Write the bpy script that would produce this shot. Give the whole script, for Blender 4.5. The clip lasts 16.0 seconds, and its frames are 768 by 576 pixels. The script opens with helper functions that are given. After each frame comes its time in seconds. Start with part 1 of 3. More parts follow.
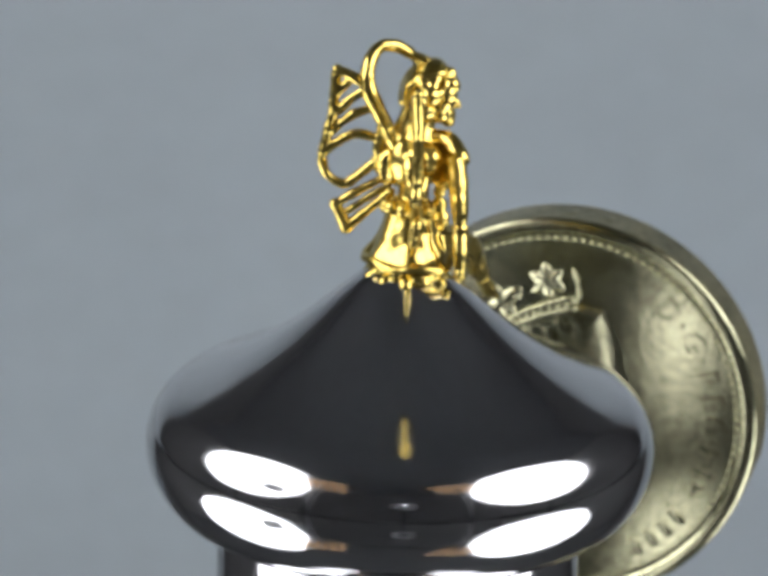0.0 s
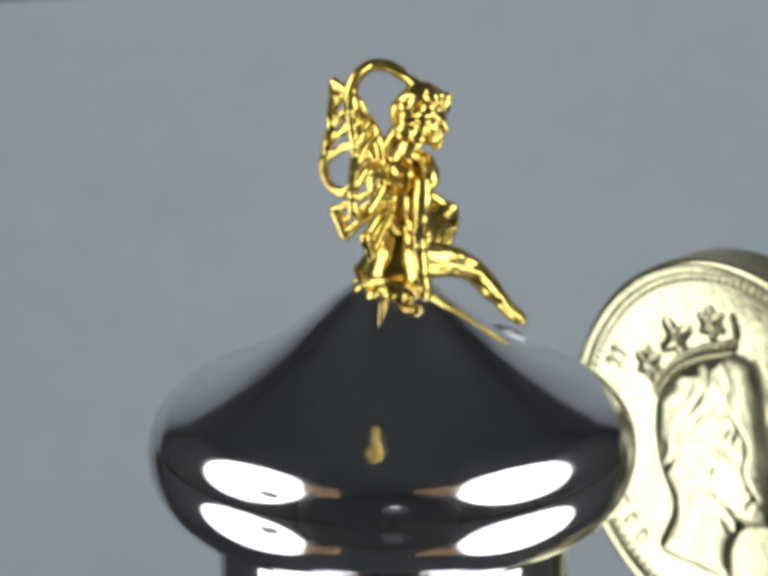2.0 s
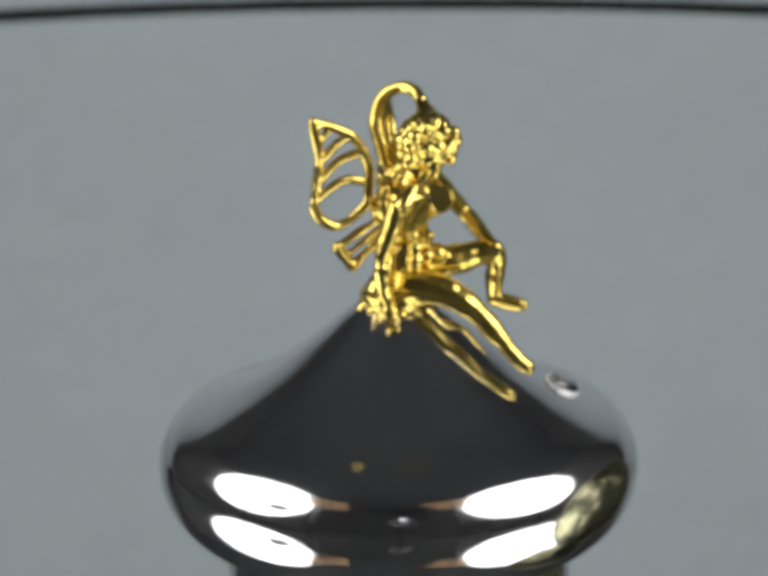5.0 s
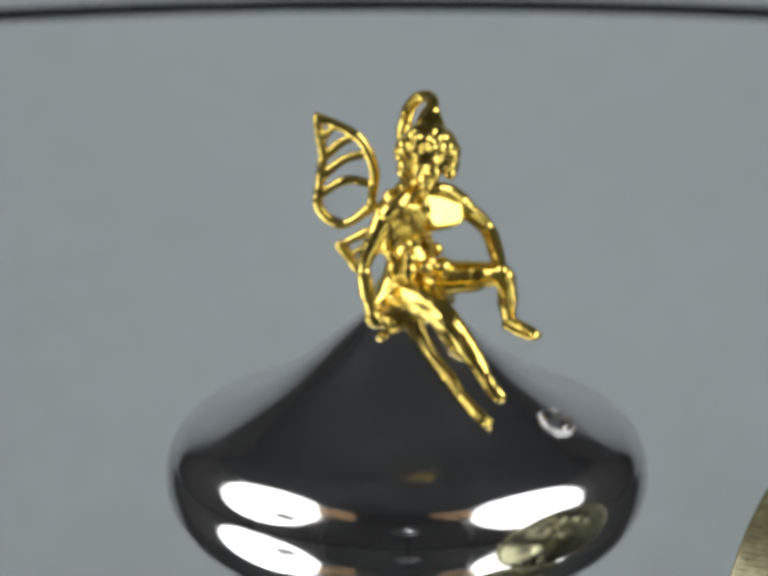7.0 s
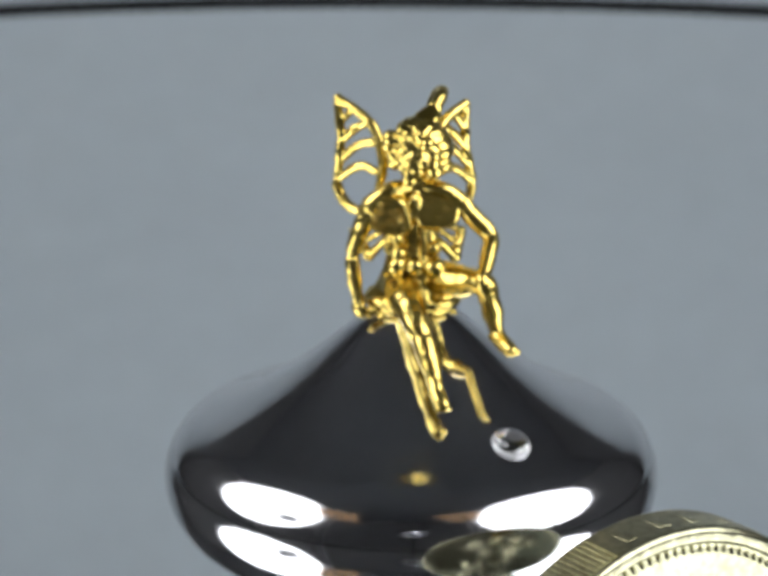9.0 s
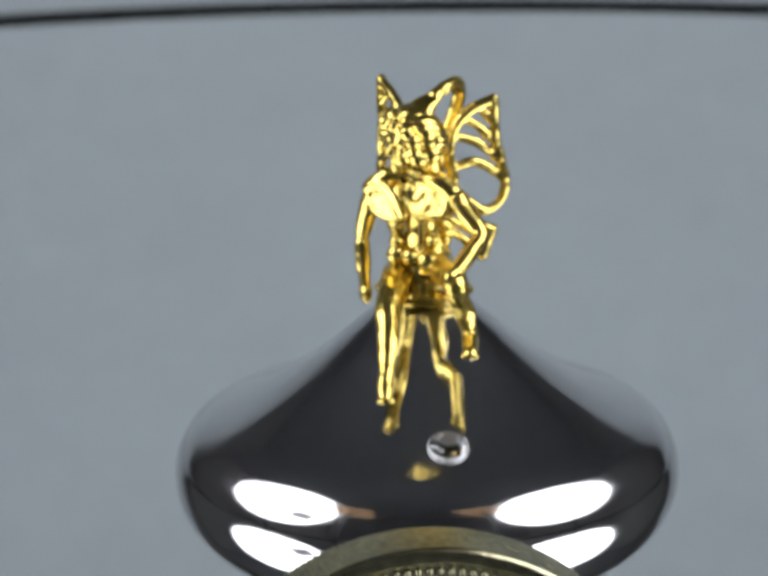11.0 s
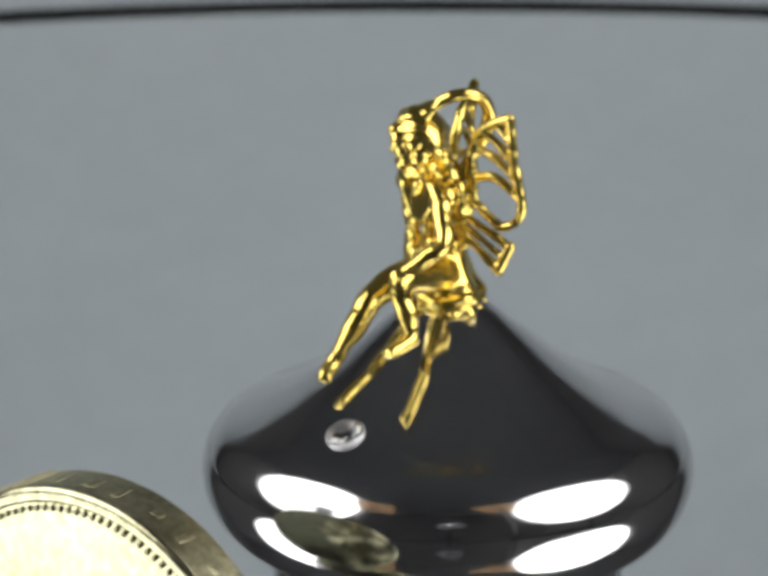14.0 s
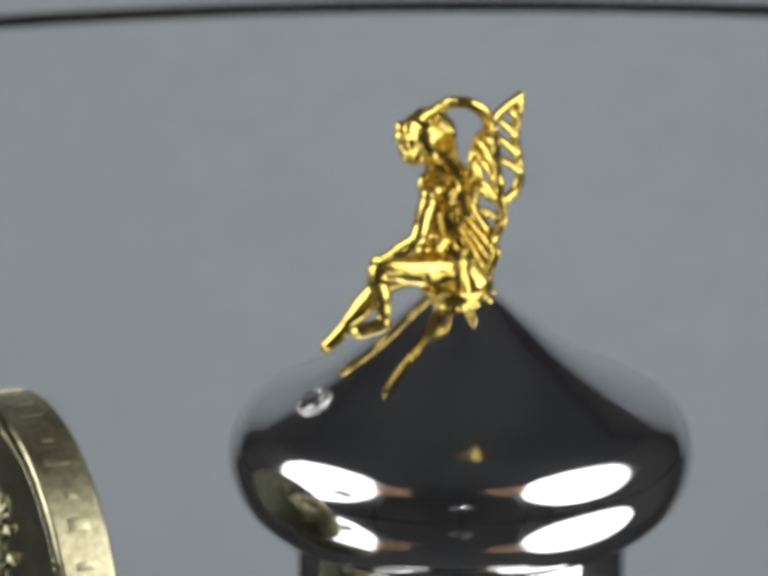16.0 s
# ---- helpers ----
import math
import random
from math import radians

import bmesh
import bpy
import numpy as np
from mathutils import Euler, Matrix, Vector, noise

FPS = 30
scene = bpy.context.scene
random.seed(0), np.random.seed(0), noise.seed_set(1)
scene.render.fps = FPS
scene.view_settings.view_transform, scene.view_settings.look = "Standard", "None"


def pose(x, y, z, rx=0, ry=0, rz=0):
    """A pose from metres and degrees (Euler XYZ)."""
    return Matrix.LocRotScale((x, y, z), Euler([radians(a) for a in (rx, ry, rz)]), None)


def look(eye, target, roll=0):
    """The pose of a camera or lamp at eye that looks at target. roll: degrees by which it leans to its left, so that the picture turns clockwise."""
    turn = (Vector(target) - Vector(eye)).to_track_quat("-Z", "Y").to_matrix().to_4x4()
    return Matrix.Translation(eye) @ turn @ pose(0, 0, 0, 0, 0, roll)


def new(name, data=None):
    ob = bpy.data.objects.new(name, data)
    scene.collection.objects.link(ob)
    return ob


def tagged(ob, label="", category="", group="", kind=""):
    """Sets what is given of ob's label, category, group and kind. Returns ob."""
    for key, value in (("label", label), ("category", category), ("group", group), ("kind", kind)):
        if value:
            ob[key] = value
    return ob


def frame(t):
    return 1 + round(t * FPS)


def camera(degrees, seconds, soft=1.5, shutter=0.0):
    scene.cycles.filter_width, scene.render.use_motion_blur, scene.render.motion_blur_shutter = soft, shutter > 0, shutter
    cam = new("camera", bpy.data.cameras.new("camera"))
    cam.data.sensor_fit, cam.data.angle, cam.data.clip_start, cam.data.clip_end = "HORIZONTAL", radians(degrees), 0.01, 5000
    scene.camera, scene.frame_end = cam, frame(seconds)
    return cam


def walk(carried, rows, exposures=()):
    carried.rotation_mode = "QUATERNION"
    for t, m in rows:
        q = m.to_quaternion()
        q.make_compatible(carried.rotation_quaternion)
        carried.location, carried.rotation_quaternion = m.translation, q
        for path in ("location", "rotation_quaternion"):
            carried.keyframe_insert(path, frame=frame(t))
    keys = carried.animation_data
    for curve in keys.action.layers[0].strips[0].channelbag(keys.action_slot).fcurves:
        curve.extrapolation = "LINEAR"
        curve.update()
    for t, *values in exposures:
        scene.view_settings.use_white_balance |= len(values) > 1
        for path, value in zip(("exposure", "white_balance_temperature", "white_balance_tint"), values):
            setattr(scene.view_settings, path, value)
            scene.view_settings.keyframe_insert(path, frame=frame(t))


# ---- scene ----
cam = camera(9.899, 16.0, soft=4.3)
cam.data.dof.use_dof, cam.data.dof.focus_distance, cam.data.dof.aperture_fstop = True, 0.207, 170
walk(cam, [
    (0.0, pose(-0.00442, -0.21221, 0.09375, 72.091, -1.268, -0.511)),
    (0.5, pose(-0.00228, -0.21389, 0.09472, 72.066, -0.712, -0.206)),
    (1.0, pose(-0.00039, -0.21570, 0.09563, 72.029, -0.197, 0.110)),
    (1.5, pose(0.00101, -0.21788, 0.09653, 72.014, 0.236, 0.307)),
    (2.0, pose(0.00168, -0.22062, 0.09743, 72.018, 0.502, 0.367)),
    (2.5, pose(0.00159, -0.22346, 0.09825, 72.064, 0.542, 0.324)),
    (3.0, pose(0.00135, -0.22516, 0.09861, 72.146, 0.449, 0.260)),
    (3.5, pose(0.00117, -0.22566, 0.09860, 72.242, 0.374, 0.314)),
    (4.0, pose(0.00114, -0.22584, 0.09866, 72.311, 0.388, 0.321)),
    (6.5, pose(0.00135, -0.22463, 0.09902, 72.275, 0.345, 0.524)),
    (7.0, pose(0.00125, -0.22391, 0.09906, 72.227, 0.059, 0.611)),
    (7.5, pose(0.00103, -0.22304, 0.09889, 72.196, -0.228, 0.678)),
    (8.0, pose(0.00072, -0.22189, 0.09850, 72.202, -0.391, 0.661)),
    (8.5, pose(0.00032, -0.22059, 0.09781, 72.244, -0.357, 0.568)),
    (9.0, pose(-0.00005, -0.21922, 0.09702, 72.308, -0.173, 0.424)),
    (11.5, pose(-0.00088, -0.21466, 0.09358, 72.708, 0.744, 0.107)),
    (12.0, pose(-0.00073, -0.21434, 0.09377, 72.634, 0.400, 0.294)),
    (12.5, pose(-0.00040, -0.21483, 0.09430, 72.538, 0.024, 0.548)),
    (13.0, pose(0.00004, -0.21603, 0.09476, 72.523, -0.141, 0.782)),
    (13.5, pose(0.00049, -0.21796, 0.09532, 72.545, -0.065, 0.940)),
    (14.0, pose(0.00094, -0.22033, 0.09610, 72.523, 0.125, 1.074)),
    (14.5, pose(0.00136, -0.22302, 0.09698, 72.504, 0.352, 1.163)),
    (15.0, pose(0.00183, -0.22603, 0.09798, 72.438, 0.380, 1.317)),
    (15.5, pose(0.00226, -0.22944, 0.09928, 72.405, 0.403, 1.457)),
    (16.0, pose(0.00269, -0.23303, 0.10072, 72.334, 0.489, 1.535)),
], exposures=[(0.0, 0.06, 6250, 12), (2.0, 0.04, 6350, 11), (4.0, 0.0, 6600, 10), (7.0, 0.0, 6600, 8), (9.2, 0.04, 6200, 11), (11.4, 0.04, 6250, 11), (12.6, 0.03, 6450, 10), (14.2, 0.0, 6600, 10), (15.4, -0.06, 6600, 11), (16.0, -0.08, 6600, 11)])

SPIN = 14.3275          # turntable, degrees a second, clockwise from above
MM = 0.001

# ---- light ----
world = bpy.data.worlds.new("room")
scene.world = world
world.use_nodes = True
world.node_tree.nodes["Background"].inputs[0].default_value = (0.5, 0.55, 0.7, 1)
world.node_tree.nodes["Background"].inputs[1].default_value = 0.01
scene.view_settings.exposure = 0.0
LAMP = 4.6              # brightness of the two softboxes


# ---- materials ----
def material(name, colour, metal=0.0, rough=0.5, vary=0.12, scale=300.0, bump=0.0, bump_scale=900.0, rough_vary=0.1, tint=None):
    """A surface with two scales of variation in colour, gloss and relief; scales are per metre."""
    m = bpy.data.materials.new(name)
    m.use_nodes = True
    n, l = m.node_tree.nodes, m.node_tree.links
    b = n["Principled BSDF"]
    b.inputs["Metallic"].default_value = metal
    co = n.new("ShaderNodeTexCoord")
    big, fine = n.new("ShaderNodeTexNoise"), n.new("ShaderNodeTexNoise")
    big.inputs["Scale"].default_value, fine.inputs["Scale"].default_value = scale, scale * 7
    big.inputs["Detail"].default_value = fine.inputs["Detail"].default_value = 4
    add = n.new("ShaderNodeMath")
    add.operation = "ADD"
    half = n.new("ShaderNodeMath")
    half.operation = "MULTIPLY"
    half.inputs[1].default_value = 0.5
    for q in (big, fine):
        l.new(co.outputs["Object"], q.inputs["Vector"])
    l.new(big.outputs["Fac"], add.inputs[0])
    l.new(fine.outputs["Fac"], add.inputs[1])
    l.new(add.outputs[0], half.inputs[0])
    ramp = n.new("ShaderNodeValToRGB")
    dark = [c * (1 - vary) for c in (tint or colour)]
    light = [min(1, c * (1 + vary)) for c in colour]
    ramp.color_ramp.elements[0].position, ramp.color_ramp.elements[1].position = 0.35, 0.65
    ramp.color_ramp.elements[0].color, ramp.color_ramp.elements[1].color = (*dark, 1), (*light, 1)
    l.new(half.outputs[0], ramp.inputs[0])
    l.new(ramp.outputs[0], b.inputs["Base Color"])
    rr = n.new("ShaderNodeMapRange")
    rr.inputs["To Min"].default_value, rr.inputs["To Max"].default_value = max(0, rough - rough_vary), min(1, rough + rough_vary)
    l.new(half.outputs[0], rr.inputs["Value"])
    l.new(rr.outputs[0], b.inputs["Roughness"])
    if bump:
        t = n.new("ShaderNodeTexNoise")
        t.inputs["Scale"].default_value, t.inputs["Detail"].default_value = bump_scale, 5
        l.new(co.outputs["Object"], t.inputs["Vector"])
        bp = n.new("ShaderNodeBump")
        bp.inputs["Strength"].default_value, bp.inputs["Distance"].default_value = bump, 0.0002
        l.new(t.outputs["Fac"], bp.inputs["Height"])
        l.new(bp.outputs[0], b.inputs["Normal"])
    return m


def glowing(name, colour, strength):
    m = bpy.data.materials.new(name)
    m.use_nodes = True
    b = m.node_tree.nodes["Principled BSDF"]
    b.inputs["Base Color"].default_value = (0.8, 0.8, 0.8, 1)
    b.inputs["Emission Color"].default_value = (*colour, 1)
    b.inputs["Emission Strength"].default_value = strength
    return m


GOLD = material("polished_gold", (0.72, 0.555, 0.15), 1.0, 0.21, 0.06, 0.4, 0.0, 2.2, rough_vary=0.05, tint=(0.67, 0.5, 0.11))
CHROME = material("dark_chrome", (0.72, 0.72, 0.735), 1.0, 0.1, 0.03, 60, rough_vary=0.02)
BRASS = material("nickel_brass", (0.40, 0.39, 0.25), 1.0, 0.18, 0.1, 260, 0.08, 2500, 0.04, tint=(0.34, 0.33, 0.205))
BRASS_WORN = material("worn_nickel_brass", (0.42, 0.41, 0.265), 1.0, 0.2, 0.14, 260, 0.1, 2500, 0.06, tint=(0.31, 0.295, 0.185))
BRASS_EDGE = material("worn_brass_edge", (0.46, 0.44, 0.29), 1.0, 0.42, 0.22, 320, 0.2, 1800, 0.1, tint=(0.32, 0.3, 0.19))
MIRROR = material("mirror_glass", (0.90, 0.91, 0.91), 1.0, 0.012, 0.01, 30, rough_vary=0.008)
RUBBER = material("black_rubber", (0.012, 0.013, 0.014), 0.0, 0.95, 0.3, 200, 0.2, 700, 0.04)
RUBBER.node_tree.nodes["Principled BSDF"].inputs["Specular IOR Level"].default_value = 0.1
PAPER = material("grey_paper", (0.605, 0.672, 0.712), 0.0, 0.9, 0.03, 25, 0.15, 2500)
BLACK = material("black_cloth", (0.02, 0.02, 0.022), 0.0, 0.9, 0.3, 40, 0.3, 600)
# unseen shell: white, ceiling bluish, to lift the dark reflections in the chrome
WALL = material("white_unseen_walls", (0.76, 0.76, 0.77), 0.0, 0.85, 0.05, 4)
CEILING = material("white_unseen_ceiling", (0.8, 0.82, 0.86), 0.0, 0.9, 0.05, 3)
PLASTIC = material("black_plastic", (0.03, 0.03, 0.033), 0.0, 0.4, 0.2, 90, 0.1, 900)
GREYCARD = material("grey_card", (0.8, 0.8, 0.81), 0.0, 0.8, 0.1, 60)
SLAT = material("orange_wood", (0.85, 0.55, 0.28), 0.0, 0.5, 0.2, 40, tint=(0.75, 0.43, 0.2))
DUST = material("pale_dust", (0.55, 0.55, 0.53), 0.0, 0.9, 0.2, 900)
DIFFUSER = glowing("lamp_diffuser", (1.0, 0.99, 0.98), LAMP)
LED = glowing("white_led", (0.9, 0.92, 1.0), 60.0)
# pale, mostly diffuse reflector for under the stone
BACKING = material("pale_backing", (0.72, 0.73, 0.75), 0.25, 0.4, 0.08, 500)
GLASS = bpy.data.materials.new("clear_stone")
GLASS.use_nodes = True
_g = GLASS.node_tree.nodes["Principled BSDF"]
_g.inputs["Transmission Weight"].default_value = 1.0
_g.inputs["IOR"].default_value = 2.3
_g.inputs["Roughness"].default_value = 0.0
LENS = material("coated_lens_glass", (0.01, 0.014, 0.02), 0.0, 0.05, 0.3, 60)


# ---- builders (millimetres in, metres out) ----
def part(name, bm, mat, parent=None, label="", smooth=True, scale=MM):
    if scale != 1:
        bmesh.ops.scale(bm, vec=(scale,) * 3, verts=bm.verts)
    bmesh.ops.recalc_face_normals(bm, faces=bm.faces)
    me = bpy.data.meshes.new(name)
    bm.to_mesh(me)
    bm.free()
    me.materials.append(mat)
    for p in me.polygons:
        p.use_smooth = smooth
    ob = new(name, me)
    ob.parent = parent
    if label:
        ob["label"] = label
    return ob


def lathe(bm, prof, seg=96, axis="z", closed=False):
    """Turns a profile of (radius, height) round an axis."""
    rings = []
    for r, h in prof:
        ring = []
        for k in range(seg if r > 1e-6 else 1):
            a = 2 * math.pi * k / seg
            p = (r * math.cos(a), r * math.sin(a), h) if axis == "z" else (h, r * math.cos(a), r * math.sin(a))
            ring.append(bm.verts.new(p))
        rings.append(ring)
    pairs = list(zip(rings, rings[1:])) + ([(rings[-1], rings[0])] if closed else [])
    for a, b in pairs:
        for k in range(seg):
            j = (k + 1) % seg
            if len(a) == 1 and len(b) == 1:
                continue
            if len(a) == 1:
                bm.faces.new((a[0], b[k], b[j]))
            elif len(b) == 1:
                bm.faces.new((a[k], b[0], a[j]))
            else:
                bm.faces.new((a[k], b[k], b[j], a[j]))
    return bm


def curve(points, n=6):
    """A smooth line through points of any dimension."""
    p = [np.array(q, float) for q in points]
    q = [2 * p[0] - p[1], *p, 2 * p[-1] - p[-2]]
    out = []
    for i in range(1, len(q) - 2):
        a, b, c, d = q[i - 1:i + 3]
        for u in np.linspace(0, 1, n, endpoint=False):
            out.append(0.5 * (2 * b + (c - a) * u + (2 * a - 5 * b + 4 * c - d) * u * u + (3 * b - 3 * c + d - a) * u ** 3))
    out.append(p[-1])
    return out


def tube(bm, points, n=5, sides=10, flat=1.0, wide=(0, 0, 1)):
    """A limb along points (x, y, z, radius) with round ends; flat < 1 presses it across the direction wide."""
    pts = curve(points, n)
    rings = []
    last = len(pts) - 1
    for i, p in enumerate(pts):
        d = Vector(pts[min(i + 1, last)][:3] - pts[max(i - 1, 0)][:3]).normalized()
        w = Vector(wide)
        s = d.cross(w)
        if s.length < 0.05:
            s = d.cross(Vector((1, 0.2, 0)))
        s.normalize()
        w = s.cross(d).normalized()
        r = max(p[3], 0.02)
        rings.append([bm.verts.new(Vector(p[:3]) + (s * math.cos(a) * flat + w * math.sin(a)) * r)
                      for a in (2 * math.pi * k / sides for k in range(sides))])
    for a, b in zip(rings, rings[1:]):
        for k in range(sides):
            j = (k + 1) % sides
            bm.faces.new((a[k], a[j], b[j], b[k]))
    for ring, p, q in ((rings[0], pts[0], pts[1]), (rings[-1], pts[-1], pts[-2])):
        d = Vector(p[:3] - q[:3]).normalized()
        tip = bm.verts.new(Vector(p[:3]) + d * p[3] * 0.7)
        for k in range(sides):
            bm.faces.new((ring[k], ring[(k + 1) % sides], tip))


def blob(bm, centre, radii, turn=(0, 0, 0), sub=2):
    m = pose(*centre, *turn) @ Matrix.Diagonal((*radii, 1))
    bmesh.ops.create_icosphere(bm, subdivisions=sub, radius=1, matrix=m)


def block(bm, size, at=(0, 0, 0), turn=(0, 0, 0), bevel=0.0):
    g = bmesh.ops.create_cube(bm, size=1, matrix=pose(*at, *turn) @ Matrix.Diagonal((*size, 1)))
    if bevel:
        edges = list({e for v in g["verts"] for e in v.link_edges})
        bmesh.ops.bevel(bm, geom=edges, offset=bevel, segments=2, affect="EDGES", profile=0.5)


# ---- the room, the table and the backdrop ----
def build_room():
    # assumed surroundings, out of view; they bounce lamp light into the metal
    bm = bmesh.new()
    block(bm, (2400, 2400, 40), (0, 0, -790))
    tagged(part("floor", bm, WALL, smooth=False), "plain pale floor, unseen, added to bounce light", "floor", kind="structure")
    for name, size, at in (("wall_north", (2480, 40, 1900), (0, 1220, 180)), ("wall_south", (2480, 40, 1900), (0, -1220, 180)),
                           ("wall_east", (40, 2400, 1900), (1220, 0, 180)), ("wall_west", (40, 2400, 1900), (-1220, 0, 180))):
        bm = bmesh.new()
        block(bm, size, at)
        tagged(part(name, bm, WALL, smooth=False), "plain white wall, unseen, added to brighten reflections", "wall", kind="structure")
    bm = bmesh.new()
    block(bm, (2480, 2480, 40), (0, 0, 1150))
    tagged(part("ceiling", bm, CEILING, smooth=False), "plain white ceiling, unseen, added to brighten reflections", "ceiling", kind="structure")
    table = tagged(new("table"), "table covered with black cloth", "table")
    bm = bmesh.new()
    block(bm, (1200, 1300, 30), (0, 0, -47), bevel=4)
    part("tabletop", bm, BLACK, table, smooth=False)
    for x in (-560, 560):
        for y in (-600, 600):
            bm = bmesh.new()
            block(bm, (50, 50, 708), (x, y, -416), bevel=3)
            part("leg", bm, BLACK, table, smooth=False)


def build_backdrop():
    bm = bmesh.new()
    line = [(60, -29)] + [(a, -29) for a in (120, 200, 300)] + \
           [(300 + 150 * math.sin(a), 121 - 150 * math.cos(a)) for a in (radians(d) for d in range(10, 91, 10))] + [(450, 180), (450, 230), (450, 275)]
    rows = []
    for y, z in line:
        rows.append([[bm.verts.new((x, y + dy, z + dz)) for x in (-365, -180, 0, 180, 365)] for dy, dz in ((0, 0), (1, -1.0))])
    for a, b in zip(rows, rows[1:]):
        for k in range(4):
            bm.faces.new((a[0][k], a[0][k + 1], b[0][k + 1], b[0][k]))
            bm.faces.new((a[1][k], b[1][k], b[1][k + 1], a[1][k + 1]))
    tagged(part("backdrop", bm, PAPER), "plain grey paper sweep behind the turntable", "backdrop", kind="structure")


def build_turntable():
    top = tagged(new("turntable"), "round mirror turntable with a black rubber rim", "turntable")
    bm = bmesh.new()
    lathe(bm, [(0, 0), (60, 0), (120, 0), (167.6, 0), (167.6, -5), (0, -5)], 128)
    part("mirror_plate", bm, MIRROR, top, "clear silvered mirror glass", smooth=False)
    bm = bmesh.new()
    lathe(bm, [(167.7, 0.02), (169, 0.06), (172, 0.06), (173.3, -0.2), (173.3, -12), (167.7, -12)], 160, closed=True)
    part("rim", bm, RUBBER, top, "black rubber rim")
    bm = bmesh.new()
    lathe(bm, [(0, -5.2), (150, -5.2), (150, -12), (120, -32), (0, -32)], 96)
    part("base", bm, PLASTIC, top, "black plastic base")
    rng = random.Random(5)
    bm = bmesh.new()
    for _ in range(45):
        a, r = rng.uniform(0, 6.283), 160 * math.sqrt(rng.uniform(0.02, 1))
        s = rng.uniform(0.03, 0.08)
        blob(bm, (r * math.cos(a), r * math.sin(a), s * 0.4), (s * rng.uniform(1, 3), s, s * 0.4), (0, 0, rng.uniform(0, 180)), 1)
    part("dust", bm, DUST, top, "tiny pale specks of dust")["kind"] = "stuff"
    return top


# ---- lamps ----
def stand(ob, x, y, top, foot=-31.9):
    """A post from the table up to a thing that is already in its place."""
    inv = ob.matrix_basis.inverted()
    bm = bmesh.new()
    tube(bm, [(x, y, foot + 4, 3), (x, y, (foot + top) / 2, 3), (x, y, top, 3)], 2, 12)
    bmesh.ops.create_cone(bm, cap_ends=True, segments=32, radius1=26, radius2=20, depth=6, matrix=pose(x, y, foot + 3))
    bmesh.ops.scale(bm, vec=(MM,) * 3, verts=bm.verts)
    bmesh.ops.transform(bm, matrix=inv, verts=bm.verts)
    return part("stand", bm, PLASTIC, ob, "black lamp stand", scale=1)


def oval(bm, w, h, z0, z1, seg=64):
    a = [[bm.verts.new((w / 2 * math.cos(2 * math.pi * k / seg), h / 2 * math.sin(2 * math.pi * k / seg), z)) for k in range(seg)] for z in (z0, z1)]
    bm.faces.new(a[0])
    bm.faces.new(a[1])
    for k in range(seg):
        j = (k + 1) % seg
        bm.faces.new((a[0][k], a[0][j], a[1][j], a[1][k]))


def build_softbox(az, el, dist, size, label):
    """az: degrees from the camera's side towards the right; el: height over the table in degrees."""
    box = tagged(new("softbox"), label, "lamp", group="softboxes")
    a, e = radians(az), radians(el)
    at = (dist * math.sin(a) * math.cos(e), -dist * math.cos(a) * math.cos(e), 18 + dist * math.sin(e))
    box.matrix_basis = look([c * MM for c in at], (0, 0, 18 * MM))
    w, h = size
    bm = bmesh.new()
    oval(bm, w, h, -2, 2)
    part("diffuser", bm, DIFFUSER, box, "white glowing diffuser cloth", smooth=False)
    bm = bmesh.new()
    tube(bm, [((w / 2 + 5) * math.cos(q), (h / 2 + 5) * math.sin(q), 3, 5) for q in (2 * math.pi * k / 32 for k in range(33))], 2, 8)
    part("frame_ring", bm, PLASTIC, box)
    bm = bmesh.new()
    oval(bm, w * 0.98, h * 0.98, 6, 14)
    part("back_panel", bm, PLASTIC, box, smooth=False)
    bm = bmesh.new()
    block(bm, (60, 60, 40), (0, 0, 34), bevel=5)
    part("housing", bm, PLASTIC, box, smooth=False)
    back = box.matrix_basis @ Vector((0, 0, 0.045))
    stand(box, back.x * 1000, back.y * 1000, back.z * 1000)
    return box


